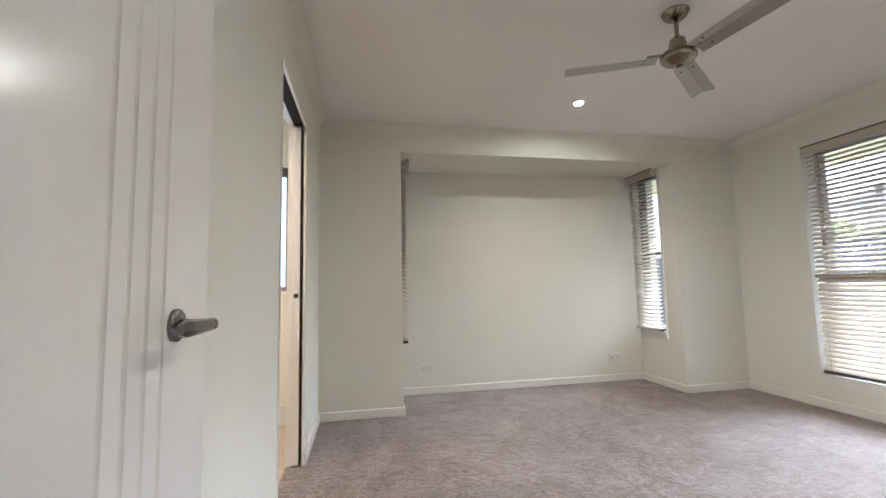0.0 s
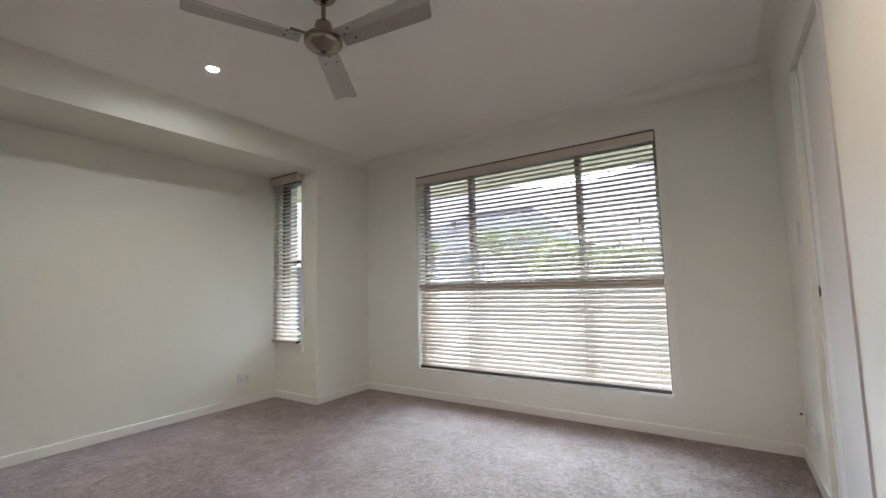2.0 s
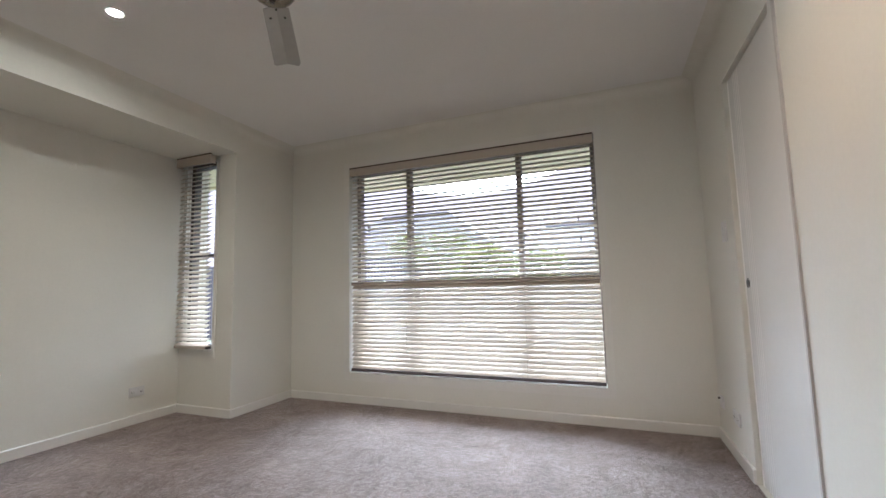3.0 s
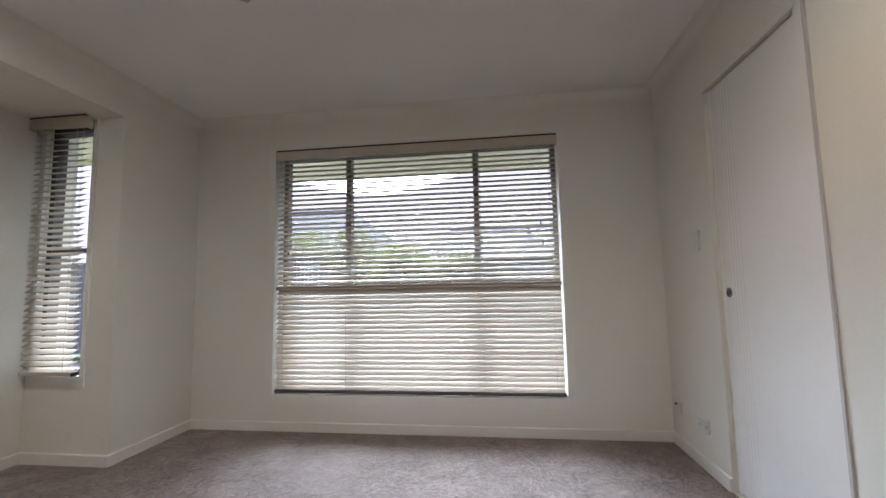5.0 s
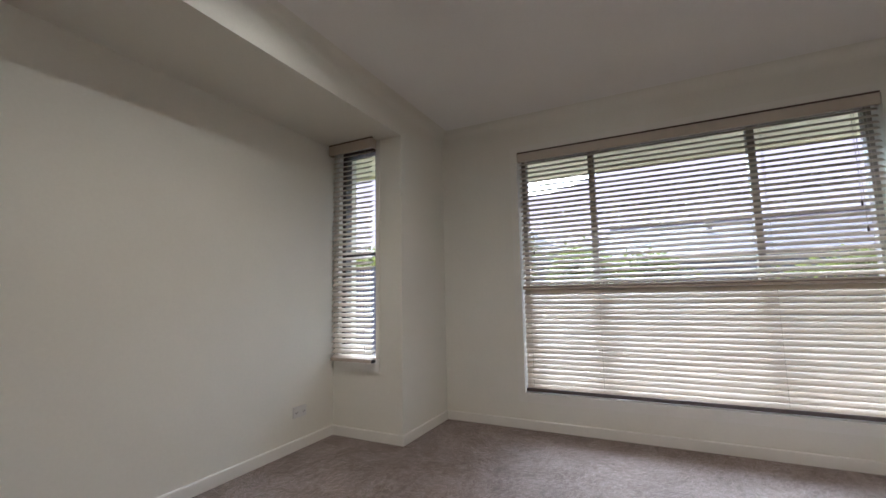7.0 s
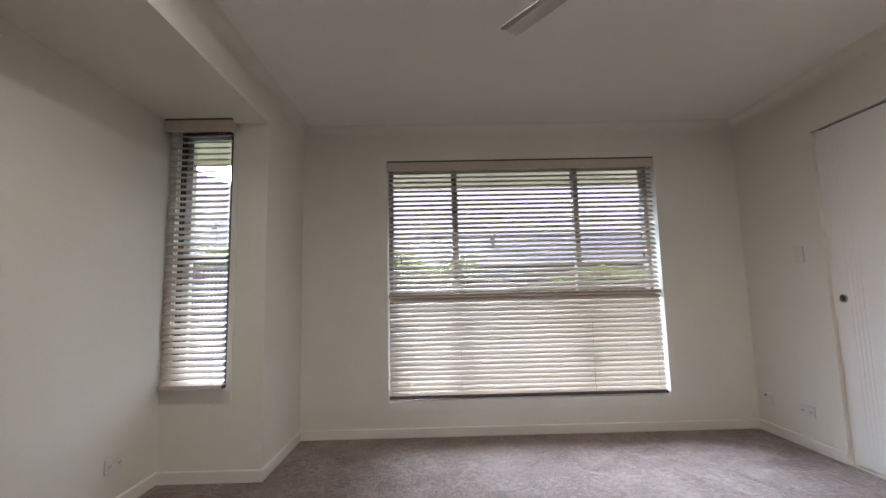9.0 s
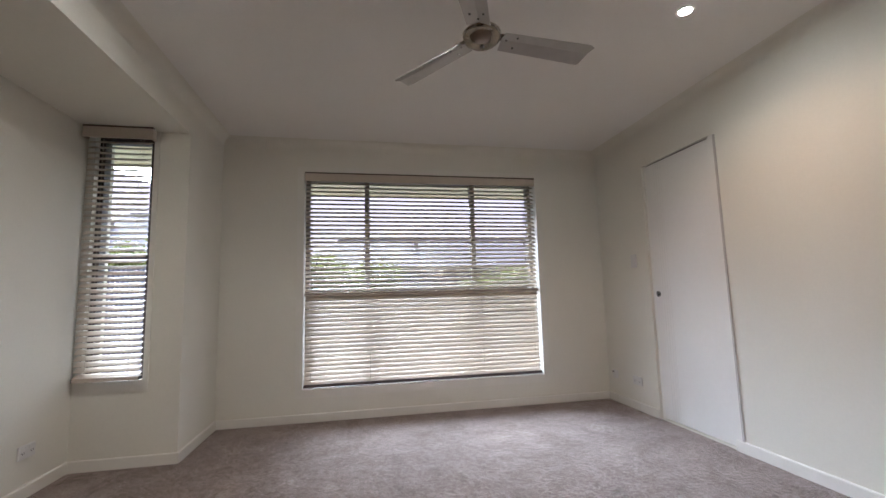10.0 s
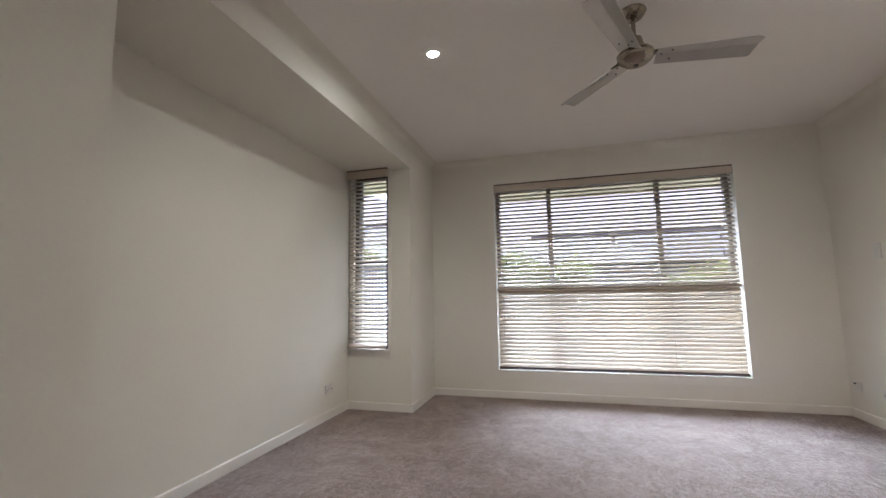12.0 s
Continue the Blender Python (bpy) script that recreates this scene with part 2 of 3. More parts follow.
setting("wall_north_west", solid([(WEST - 0.1, 0.45, NORTH, 3.7, -0.12, HIGH)]), PAINT, "warm white painted wall beside the recess", "wall")
setting("wall_alcove_west", solid([(0.45, ALC_W, NORTH, BACK, -0.12, HIGH)], [(0.45, ALC_W, S0, S1, SZ0, SZ1)]), PAINT, "warm white recess side wall with a narrow window", "wall")
setting("wall_alcove_back", solid([(0.45, 3.5, BACK, 4.32, -0.12, HIGH)]), PAINT, "plain warm white recess back wall", "wall")
setting("wall_alcove_east", solid([(ALC_E, 3.5, NORTH, BACK, -0.12, HIGH)], [(ALC_E, 3.5, S0, S1, SZ0, SZ1)]), PAINT, "warm white recess side wall with a narrow window", "wall")
setting("wall_north_east", solid([(3.5, 4.22, NORTH, 3.7, -0.12, HIGH)]), PAINT, "warm white painted return wall", "wall")
setting("bulkhead", solid([(ALC_W, ALC_E, NORTH, BACK, ALC_H, HIGH)]), PAINT, "warm white bulkhead lowering the recess ceiling", "ceiling")
setting("ceiling", solid([(WEST - 0.1, 4.22, -0.1, NORTH, HIGH, HIGH + 0.1)]), CEILING, "flat off-white plasterboard ceiling", "ceiling")


def cornice(name, axis, a0, a1, wall, inward):
    """A cove between wall and ceiling, 75 mm."""
    bm, s, rows = bmesh.new(), 0.075, []
    pts = [(s - s * math.cos(q * math.pi / 16), -s + s * math.sin(q * math.pi / 16)) for q in range(0, 9)] + [(0, 0)]
    for e, d in ((a0, 1), (a1, -1)):
        row = []
        for u, h in pts:
            c = wall + inward * u
            along = e + d * u
            row.append(bm.verts.new((along, c, HIGH + h) if axis == "x" else (c, along, HIGH + h)))
        rows.append(row)
    k = len(pts)
    for i in range(k):
        bm.faces.new([rows[0][i], rows[0][(i + 1) % k], rows[1][(i + 1) % k], rows[1][i]])
    for r in rows:
        bm.faces.new(r)
    bmesh.ops.recalc_face_normals(bm, faces=bm.faces)
    return setting(name, bm, PAINT, "warm white coved plaster cornice", "cornice", smooth=True)


cornice("cornice_south", "x", WEST, EAST, 0, 1)
cornice("cornice_north", "x", WEST, EAST, NORTH, -1)
cornice("cornice_west", "y", 0, NORTH, WEST, 1)
cornice("cornice_east", "y", 0, NORTH, EAST, -1)


def skirting(name, axis, a0, a1, wall, inward):
    t, h, c = 0.013, 0.068, 0.006
    prof = [(0, 0), (t, 0), (t, h - c), (t - 0.003, h - 0.001), (t - 0.007, h), (0, h)]
    bm, rows = bmesh.new(), []
    for e in (a0, a1):
        rows.append([bm.verts.new((e, wall + inward * u, z) if axis == "x" else (wall + inward * u, e, z)) for u, z in prof])
    for i in range(len(prof)):
        j = (i + 1) % len(prof)
        bm.faces.new([rows[0][i], rows[0][j], rows[1][j], rows[1][i]])
    for r in rows:
        bm.faces.new(r)
    bmesh.ops.recalc_face_normals(bm, faces=bm.faces)
    return setting(name, bm, TRIM, "low white enamelled skirting board", "baseboard")


T = 0.013
skirting("baseboard_west_near", "y", 0, ENS0 - 0.012, WEST, 1)
skirting("baseboard_west_far", "y", ENS1 + 0.012, NORTH, WEST, 1)
skirting("baseboard_north_west", "x", WEST + T, ALC_W + T, NORTH, -1)
skirting("baseboard_alcove_west", "y", NORTH, BACK - T, ALC_W, 1)
skirting("baseboard_alcove_back", "x", ALC_W, ALC_E, BACK, -1)
skirting("baseboard_alcove_east", "y", NORTH, BACK - T, ALC_E, -1)
skirting("baseboard_north_east", "x", ALC_E - T, EAST - T, NORTH, -1)
skirting("baseboard_east", "y", 0, NORTH, EAST, -1)
skirting("baseboard_south_far", "x", D1 + 0.03, EAST - T, 0, 1)
skirting("baseboard_south_near", "x", 0.93, D0 - 0.002, 0, 1)


# ---- windows ----
def window(name, label, side, wall_x, y0, y1, z0, z1, out, mullions=(), transoms=(), pane_mat=GLASS, metal=None, back=0.13):
    """An aluminium window near the outer face; out is +1 or -1 along x."""
    metal = metal or ALU
    w = thing(name, label, "window", kind="structure")
    d0, d1 = sorted((wall_x + out * back, wall_x + out * (back + 0.07)))
    f = 0.035
    part("window_frame", boxes((d0, d1, y0, y1, z0, z0 + f), (d0, d1, y0, y1, z1 - f, z1), (d0, d1, y0, y0 + f, z0 + f, z1 - f), (d0, d1, y1 - f, y1, z0 + f, z1 - f)), metal, w)
    ys = [y0 + f] + [q for m in mullions for q in (m - 0.022, m + 0.022)] + [y1 - f]
    for m in mullions:
        part("mullion", boxes((d0, d1, m - 0.022, m + 0.022, z0 + f, z1 - f), bevel=0.003), metal, w)
    zs = [z0 + f] + [q for t in transoms for q in (t - 0.015, t + 0.015)] + [z1 - f]
    mid = (d0 + d1) / 2
    for a, b in zip(ys[::2], ys[1::2]):
        for t in transoms:
            part("transom", boxes((d0 + 0.01, d1 - 0.01, a, b, t - 0.015, t + 0.015), bevel=0.003), metal, w)
        for c, e in zip(zs[::2], zs[1::2]):
            p = part("pane", boxes((mid - 0.003, mid + 0.003, a, b, c, e)), pane_mat, w)
            p.visible_shadow = False
    return w


window("window_1", "large three-part aluminium window behind the blind", "x", EAST, W0, W1, WZ0, WZ1, 1, mullions=(1.27, 2.285))
window("window_2", "narrow aluminium sash window of the recess", "x", ALC_E, S0, S1, SZ0, SZ1, 1, transoms=(1.325,), metal=DARKALU, back=0.035)
window("window_3", "narrow aluminium sash window of the recess", "x", ALC_W, S0, S1, SZ0, SZ1, -1, transoms=(1.325,), metal=DARKALU, back=0.035)

# flat trims round the openings, a little proud of the wall
for nm, x, s, a, b, c, e, wd in (("window_trim", EAST, -1, W0, W1, WZ0, WZ1, 0.055), ("window_trim", ALC_E, -1, S0, S1, SZ0, SZ1, 0.03), ("window_trim", ALC_W, 1, S0, S1, SZ0, SZ1, 0.03)):
    p, q = sorted((x, x + s * 0.01))
    bm = solid([(p, q, a - wd, b + wd, c - 0.07, min(e + wd, ALC_H - 0.004 if x != EAST else 9))], [(p - 1, q + 1, a, b, c, e)])
    setting(nm, bm, WINDOW_TRIM, "flat warm white trim round a window", "trim")


# ---- venetian blinds ----
def slat_mesh(length, wide, tilt):
    """One slat along y with a slight crown; tilt turns its room edge down."""
    bm, n, t, rows = bmesh.new(), 4, 0.0028, []
    for y in (-length / 2, length / 2):
        up = [(-wide / 2 + wide * i / n, 0.0025 * (1 - (2 * i / n - 1) ** 2)) for i in range(n + 1)]
        ring = [(x, z + t) for x, z in up] + [(x, z) for x, z in reversed(up)]
        rows.append([bm.verts.new((x, y, z)) for x, z in ring])
    k = len(rows[0])
    for i in range(k):
        j = (i + 1) % k
        bm.faces.new([rows[0][i], rows[0][j], rows[1][j], rows[1][i]])
    for r in rows:
        bm.faces.new(r)
    bmesh.ops.recalc_face_normals(bm, faces=bm.faces)
    return moved(bm, Matrix.Rotation(radians(tilt), 4, "Y"))


def blind(label, x, y0, y1, z_top, z_bot, face, valance_h, valance_out, slats, ladders, mid=None, wide=0.05, overhang=0.0, cords=(), foot=None):
    """x: the plane of the slats; face: -1 when the room lies towards -x. slats: rows of (z from, z to, count, tilt)."""
    v = thing("venetian_blind", label, "blind", Matrix.Translation((x, (y0 + y1) / 2, z_bot)))
    half = (y1 - y0) / 2
    zt = z_top - z_bot
    a, b = sorted((face * valance_out, face * (valance_out - 0.016)))
    bm = bmesh.new()
    box(bm, a, b, -half - overhang, half + overhang, zt - valance_h, zt, bevel=0.003)
    for s in (-1, 1):
        p, q = sorted((s * (half + overhang), s * (half + overhang - 0.012)))
        c, d = sorted((face * (valance_out - 0.017), face * (valance_out - 0.055)))
        box(bm, c, d, p, q, zt - valance_h, zt, bevel=0.002)
    part("valance", bm, RAIL, v, "cream moulded valance")
    # This dark strip stands in for the gap shadow and dust over the valance.
    part("valance_edge", boxes((a - 0.001, b + 0.001, -half - overhang, half + overhang, zt + 0.0005, zt + 0.011)), DARK_BROWN, v, "dark strip for gap shadow and dust along the valance top")
    part("headrail", boxes((-0.024, 0.024, -half + 0.01, half - 0.01, zt - 0.05, zt - 0.008)), RAIL, v)
    for z_from, z_to, count, tilt in slats:
        me = mesh_of("slat", slat_mesh(2 * half - 0.012, wide, tilt * (-face) * -1), SLAT)
        for i in range(count):
            z = z_from + (z_to - z_from) * i / (count - 1) - z_bot
            o = new("slat", me)
            o.parent = v
            o.matrix_basis = pose(0, random.uniform(-0.0015, 0.0015), z + random.uniform(-0.0012, 0.0012), random.uniform(-0.12, 0.12), random.uniform(-0.5, 0.5), 0)
    for y in ladders:
        yy = y - (y0 + y1) / 2
        bm = bmesh.new()
        for s in (-1, 1):
            box(bm, s * (wide / 2 * 0.82) - 0.0006, s * (wide / 2 * 0.82) + 0.0006, yy - 0.0009, yy + 0.0009, 0.01, zt - 0.05)
        part("ladder_cord", bm, CORD, v)
    if mid:
        z = mid - z_bot
        m = part("middle_rail", boxes((-0.026, 0.026, -half + 0.003, half - 0.003, z + 0.002, z + 0.016), (-0.026, 0.026, -half + 0.003, half - 0.003, z - 0.018, z - 0.002), bevel=0.004), RAIL, v, "cream middle rail in two halves")
        part("joint", boxes((-0.023, 0.023, -half + 0.006, half - 0.006, z - 0.0018, z + 0.0018)), BROWN, m)
        for s in (-1, 1):
            part("end_cap", boxes((-0.02, 0.02, s * (half - 0.0025) - 0.002, s * (half - 0.0025) + 0.002, z - 0.015, z + 0.013)), BLACK, m)
    r = part("bottom_rail", boxes((-0.026, 0.026, -half + 0.004, half - 0.004, 0.005, 0.031), bevel=0.004), foot or RAIL, v, "bottom rail")
    for s in (-1, 1):
        part("end_cap", boxes((-0.024, 0.024, s * (half - 0.003) - 0.0015, s * (half - 0.003) + 0.0015, 0.004, 0.025)), BLACK, r)
    for y in ladders:
        yy = y - (y0 + y1) / 2
        part("cord_plug", moved(lathe([(0, -0.004), (0.007, -0.003), (0.007, 0), (0, 0)], 12), Matrix.Translation((0, yy, 0.003))), BLACK, r)
    for y, z0, z1, out in cords:
        yy = y - (y0 + y1) / 2
        bm = boxes((face * out - 0.001, face * out + 0.001, yy - 0.001, yy + 0.001, z0 - z_bot, z1 - z_bot))
        c = part("pull_cord", bm, CORD, v)
        part("cord_weight", moved(lathe([(0, 0), (0.005, 0.002), (0.006, 0.02), (0.003, 0.032), (0, 0.034)], 12), Matrix.Translation((face * out, yy, z0 - z_bot - 0.034))), BROWN, c)
    return v


blind("cream venetian blind over the large window, slats half open", EAST + 0.035, W0 + 0.006, W1 - 0.006, WZ1 - 0.004, WZ0 + 0.003, -1, 0.068, 0.05,
      [(2.045, 1.094, 26, 31), (1.02, 0.312, 20, 38)], (0.735, 1.235, 2.265, 2.765), mid=1.056, overhang=0.0, foot=BROWN, cords=((0.795, 1.36, 2.06, 0.034), (0.807, 1.51, 2.06, 0.034), (2.72, 1.34, 2.06, 0.034)))
blind("narrow cream venetian blind in the recess window, slats open", ALC_E - 0.042, S0 - 0.005, S1 + 0.02, SZ1 + 0.025, SZ0 + 0.004, -1, 0.072, 0.048,
      [(2.085, 0.575, 41, 30)], (S0 + 0.06, S1 - 0.05), overhang=0.018)
blind("narrow cream venetian blind in the recess window, slats open", ALC_W + 0.042, S0 - 0.005, S1 + 0.02, SZ1 + 0.025, SZ0 + 0.004, 1, 0.072, 0.048,
      [(2.085, 0.575, 41, 30)], (S0 + 0.06, S1 - 0.05), overhang=0.018)



# ---- doors ----
def grooved_leaf(wide, high, thick, grooves, first_axis, g=0.007, d=0.0014):
    """A flush leaf from (0,0,0), wide along u, with shallow rounded vertical grooves on both faces."""
    cut = [(-g, 0), (-g * 0.45, d * 0.8), (0, d), (g * 0.45, d * 0.8), (g, 0)]
    front = [(0, 0)] + [(u + o, e) for u in grooves for o, e in cut] + [(wide, 0)]
    bm = bmesh.new()
    rows = []
    for z in (0, high):
        rows.append([[bm.verts.new((u, v, z)) for u, v in front], [bm.verts.new((u, thick - v, z)) for u, v in front]])
    for i in range(len(front) - 1):
        for k in (0, 1):
            bm.faces.new([rows[0][k][i], rows[0][k][i + 1], rows[1][k][i + 1], rows[1][k][i]])
        for r in rows:
            bm.faces.new([r[0][i], r[0][i + 1], r[1][i + 1], r[1][i]])
    for i in (0, -1):
        bm.faces.new([rows[0][0][i], rows[0][1][i], rows[1][1][i], rows[1][0][i]])
    bmesh.ops.recalc_face_normals(bm, faces=bm.faces)
    if first_axis == "y":
        bmesh.ops.transform(bm, matrix=Matrix(((0, 1, 0, 0), (1, 0, 0, 0), (0, 0, 1, 0), (0, 0, 0, 1))), verts=bm.verts)
        bmesh.ops.reverse_faces(bm, faces=bm.faces)
    return bm


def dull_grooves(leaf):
    """Groove faces get a slightly darker enamel with little gloss."""
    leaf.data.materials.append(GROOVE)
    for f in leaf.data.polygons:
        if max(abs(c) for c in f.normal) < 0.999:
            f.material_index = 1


# entry door, folded back along the west wall
d = thing("door_1", "white flush entry door with grooves, open against the wall", "door", Matrix.Translation((0.012, 0.075, 0.012)), kind="structure")
leaf = part("door_leaf", grooved_leaf(0.82, 2.03, 0.035, (0.50, 0.548, 0.596, 0.644), "y"), DOOR, d, "white gloss leaf with four grooves")
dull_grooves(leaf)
h = part("handle", moved(lathe([(0, 0), (0.026, 0), (0.026, 0.006), (0.023, 0.009), (0.011, 0.0105), (0, 0.0105)], 32, "X"), Matrix.Translation((0.035, 0.76 - 0.075, 0.975))), STEEL, leaf, "satin steel lever handle", smooth=True)
bm = moved(lathe([(0, 0), (0.0095, 0), (0.0095, 0.045), (0.007, 0.052), (0, 0.053)], 20, "X"), Matrix.Translation((0.045, 0.685, 0.975)))
part("neck", bm, STEEL, h, smooth=True)
bm = bmesh.new()
prev = None
for i in range(13):
    t = i / 12
    r = (0.0085 + 0.0025 * t) * (1 if i < 11 else 0.88 if i == 11 else 0.5)
    c = Vector((0.088 + 0.003 * math.sin(t * 2.2), 0.695 - 0.13 * t, 0.975 + 0.002 * t))
    ring = [bm.verts.new(c + Vector((r * math.cos(a), 0, r * 1.15 * math.sin(a)))) for a in [2 * math.pi * q / 16 for q in range(16)]]
    if prev:
        for q in range(16):
            bm.faces.new([prev[q], prev[(q + 1) % 16], ring[(q + 1) % 16], ring[q]])
    else:
        bm.faces.new(ring)
    prev = ring
bm.faces.new(prev)
bmesh.ops.recalc_face_normals(bm, faces=bm.faces)
part("lever", bm, STEEL, h, smooth=True)
for z in (0.2, 1.0, 1.8):
    part("hinge", moved(lathe([(0, 0), (0.006, 0), (0.006, 0.1), (0, 0.1)], 12), Matrix.Translation((0.03, -0.008, z))), STEEL, d)

# entry door frame
setting("door_frame_entry", solid([(0.03, 0.91, -0.104, 0.004, 0, 2.085)], [(0.062, 0.878, -1, 1, -1, 2.046)]), TRIM, "slim white door frame of the entry", "door frame")

# sliding door to the ensuite, run back into its pocket
setting("door_frame_ensuite", solid([(WEST - 0.104, WEST + 0.005, ENS0 - 0.012, ENS1 + 0.012, 0, 2.064)], [(-1, 1, ENS0 + 0.004, ENS1 - 0.012, -1, 2.052), (WEST - 0.07, WEST - 0.021, ENS1 - 0.1, ENS1 + 1, -1, 3), (WEST - 0.07, WEST - 0.01, ENS0, ENS1, -1, 2.0632)]), TRIM, "slim white frame of the sliding door", "door frame")
# The track is widened so one dark strip also carries the slot's shade.
setting("door_track_ensuite", boxes((WEST - 0.069, WEST - 0.011, ENS0 + 0.006, ENS1 - 0.02, 2.054, 2.0625)), SEAL, "dark strip for track and slot shade in the sliding door head", "track")
d = thing("door_2", "white flush sliding door run back into the wall", "door", Matrix.Translation((WEST - 0.068, ENS1 - 0.022, 0.012)), kind="structure")
leaf = part("door_leaf", boxes((0, 0.04, 0, 0.76, 0, 2.036), bevel=0.002), DOOR, d)
part("edge_pull", moved(lathe([(0, -0.003), (0.012, -0.003), (0.0145, -0.001), (0.0145, 0.001), (0, 0.001)], 24, "Y"), Matrix.Translation((0.02, 0, 0.985))), BLACK, leaf, "round dark edge pull")
setting("floor_doorway", boxes((WEST - 0.098, WEST + 0.002, ENS0 + 0.006, ENS1 - 0.014, -0.01, 0.004)), CARPET, "taupe carpet strip in the ensuite doorway", "carpet")

# closed sliding door in the south wall
setting("door_frame_south", solid([(D1, D1 + 0.03, -0.1, -0.024, 0, 2.06), (D0 - 0.012, D0, -0.1, -0.066, 0, 2.06), (D0, D1, -0.1, -0.062, 2.055, 2.06)]), TRIM, "slim white jambs of the sliding door", "door frame")
# A thin dark strip stands in for the gap shadow above the leaf.
setting("door_track_south", boxes((D0 - 0.01, D1, -0.058, -0.03, 2.0572, 2.0595)), SEAL, "dark strip for track and slot shade in the sliding door head", "track")
d = thing("door_3", "closed white flush sliding door with grooves and round pull", "door", Matrix.Translation((D0 - 0.011, -0.058, 0.012)), kind="structure")
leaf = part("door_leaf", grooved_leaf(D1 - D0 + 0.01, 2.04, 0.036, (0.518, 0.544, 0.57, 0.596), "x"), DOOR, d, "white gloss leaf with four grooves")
cup = part("flush_pull", moved(lathe([(0.0, -0.006), (0.017, -0.005), (0.0185, 0.0), (0.024, 0.0015), (0.0245, 0.0), (0.0245, -0.003)], 32, "Y"), Matrix.Translation((D1 - D0 - 0.024, 0.0365, 0.975))), BRONZE, leaf, "round dark bronze flush pull", smooth=True)
part("cup", moved(lathe([(0, 0.0), (0.016, 0.0), (0.016, 0.001), (0, 0.001)], 24, "Y"), Matrix.Translation((D1 - D0 - 0.024, 0.036, 0.975))), BLACK, cup)


setting("door_cover_south", boxes((D0 - 0.046, D0, 0.0, 0.0035, 0.066, 2.055)), DOOR, "narrow white gloss cover board beside the sliding door", "trim")
# Proud grey strip drawn for the gap line along the cover board.
setting("door_seal_south", boxes((D0 - 0.06, D0 - 0.047, 0.0, 0.008, 0.066, 2.05)), GREY, "thin grey strip along the gap line beside the sliding door", "seal")


# ---- ceiling fan ----
FX, FY = 1.925, 1.79
fan = thing("ceiling_fan", "three-blade brushed nickel ceiling fan with silver blades", "fan", Matrix.Translation((FX, FY, HIGH)))
part("canopy", lathe([(0, 0), (0.064, 0), (0.066, -0.006), (0.062, -0.014), (0.05, -0.032), (0.03, -0.045), (0.014, -0.05), (0, -0.05)], 40), NICKEL, fan, smooth=True)
part("downrod", lathe([(0, -0.045), (0.0105, -0.045), (0.0105, -0.15), (0, -0.15)], 20), NICKEL, fan, smooth=True)
part("rod_cover", lathe([(0, -0.14), (0.026, -0.142), (0.036, -0.15), (0.039, -0.165), (0.046, -0.2), (0.046, -0.212), (0, -0.212)], 40), NICKEL, fan, smooth=True)
mot = part("motor", lathe([(0, -0.212), (0.06, -0.213), (0.078, -0.219), (0.086, -0.228), (0.087, -0.234), (0.082, -0.237), (0.085, -0.24), (0.086, -0.249), (0.08, -0.259), (0.071, -0.267), (0.069, -0.268), (0.062, -0.274), (0.038, -0.285), (0.014, -0.289), (0, -0.289)], 48), NICKEL, fan, smooth=True)
part("cap_screw", lathe([(0, -0.289), (0.012, -0.289), (0.012, -0.293), (0.007, -0.296), (0, -0.296)], 20), STEEL, mot, smooth=True)


def blade_mesh(pitch):
    """A blade along +x from the motor; pitched about its length, with a folded ridge."""
    bm, rows = bmesh.new(), []
    x0, x1, n = 0.098, 0.558, 16
    for side in (0, 1):
        grid = []
        for i in range(n + 1):
            t = i / n
            x = x0 + (x1 - x0) * t
            w = 0.052 + 0.014 * t
            if i == n:
                w -= 0.012
            row = []
            for j in range(9):
                s = -1 + j / 4
                xx = x - (0.018 * max(0, s) if i == n else 0)
                z = 0.016 * (1 - abs(s)) - side * 0.004
                row.append(bm.verts.new((xx, s * w, z)))
            grid.append(row)
        rows.append(grid)
    for side, g in enumerate(rows):
        for i in range(n):
            for j in range(8):
                q = [g[i][j], g[i + 1][j], g[i + 1][j + 1], g[i][j + 1]]
                bm.faces.new(q if side == 0 else q[::-1])
    a, b = rows
    for i in range(n):
        for j in (0, 8):
            bm.faces.new([a[i][j], a[i + 1][j], b[i + 1][j], b[i][j]])
    for j in range(8):
        for i in (0, n):
            bm.faces.new([a[i][j], a[i][j + 1], b[i][j + 1], b[i][j]])
    bmesh.ops.recalc_face_normals(bm, faces=bm.faces)
    return moved(bm, Matrix.Rotation(radians(pitch), 4, "X"))


FAN_TURN, FAN_PITCH = 36.0, -11.0
for i in range(3):
    b = part("blade", blade_mesh(FAN_PITCH), BLADE, fan, "silver painted blade")
    b.matrix_basis = pose(0, 0, -0.249, 0, 0, FAN_TURN + 120 * i)
    for sx, sy in ((0.165, 0.03), (0.165, -0.03), (0.122, 0.0)):
        s = part("screw", moved(lathe([(0, -0.003), (0.0045, -0.0028), (0.0055, 0.001), (0, 0.001)], 10), Matrix.Rotation(radians(FAN_PITCH), 4, "X") @ Matrix.Translation((sx, sy, 0.0112 - 0.0088 * abs(sy) / 0.03 + 0.0002))), BLACK, b)
    part("blade_arm", moved(boxes((0.06, 0.15, -0.02, 0.02, 0.0215, 0.0255), bevel=0.0015), Matrix.Rotation(radians(FAN_PITCH * 0.8), 4, "X")), NICKEL, b)


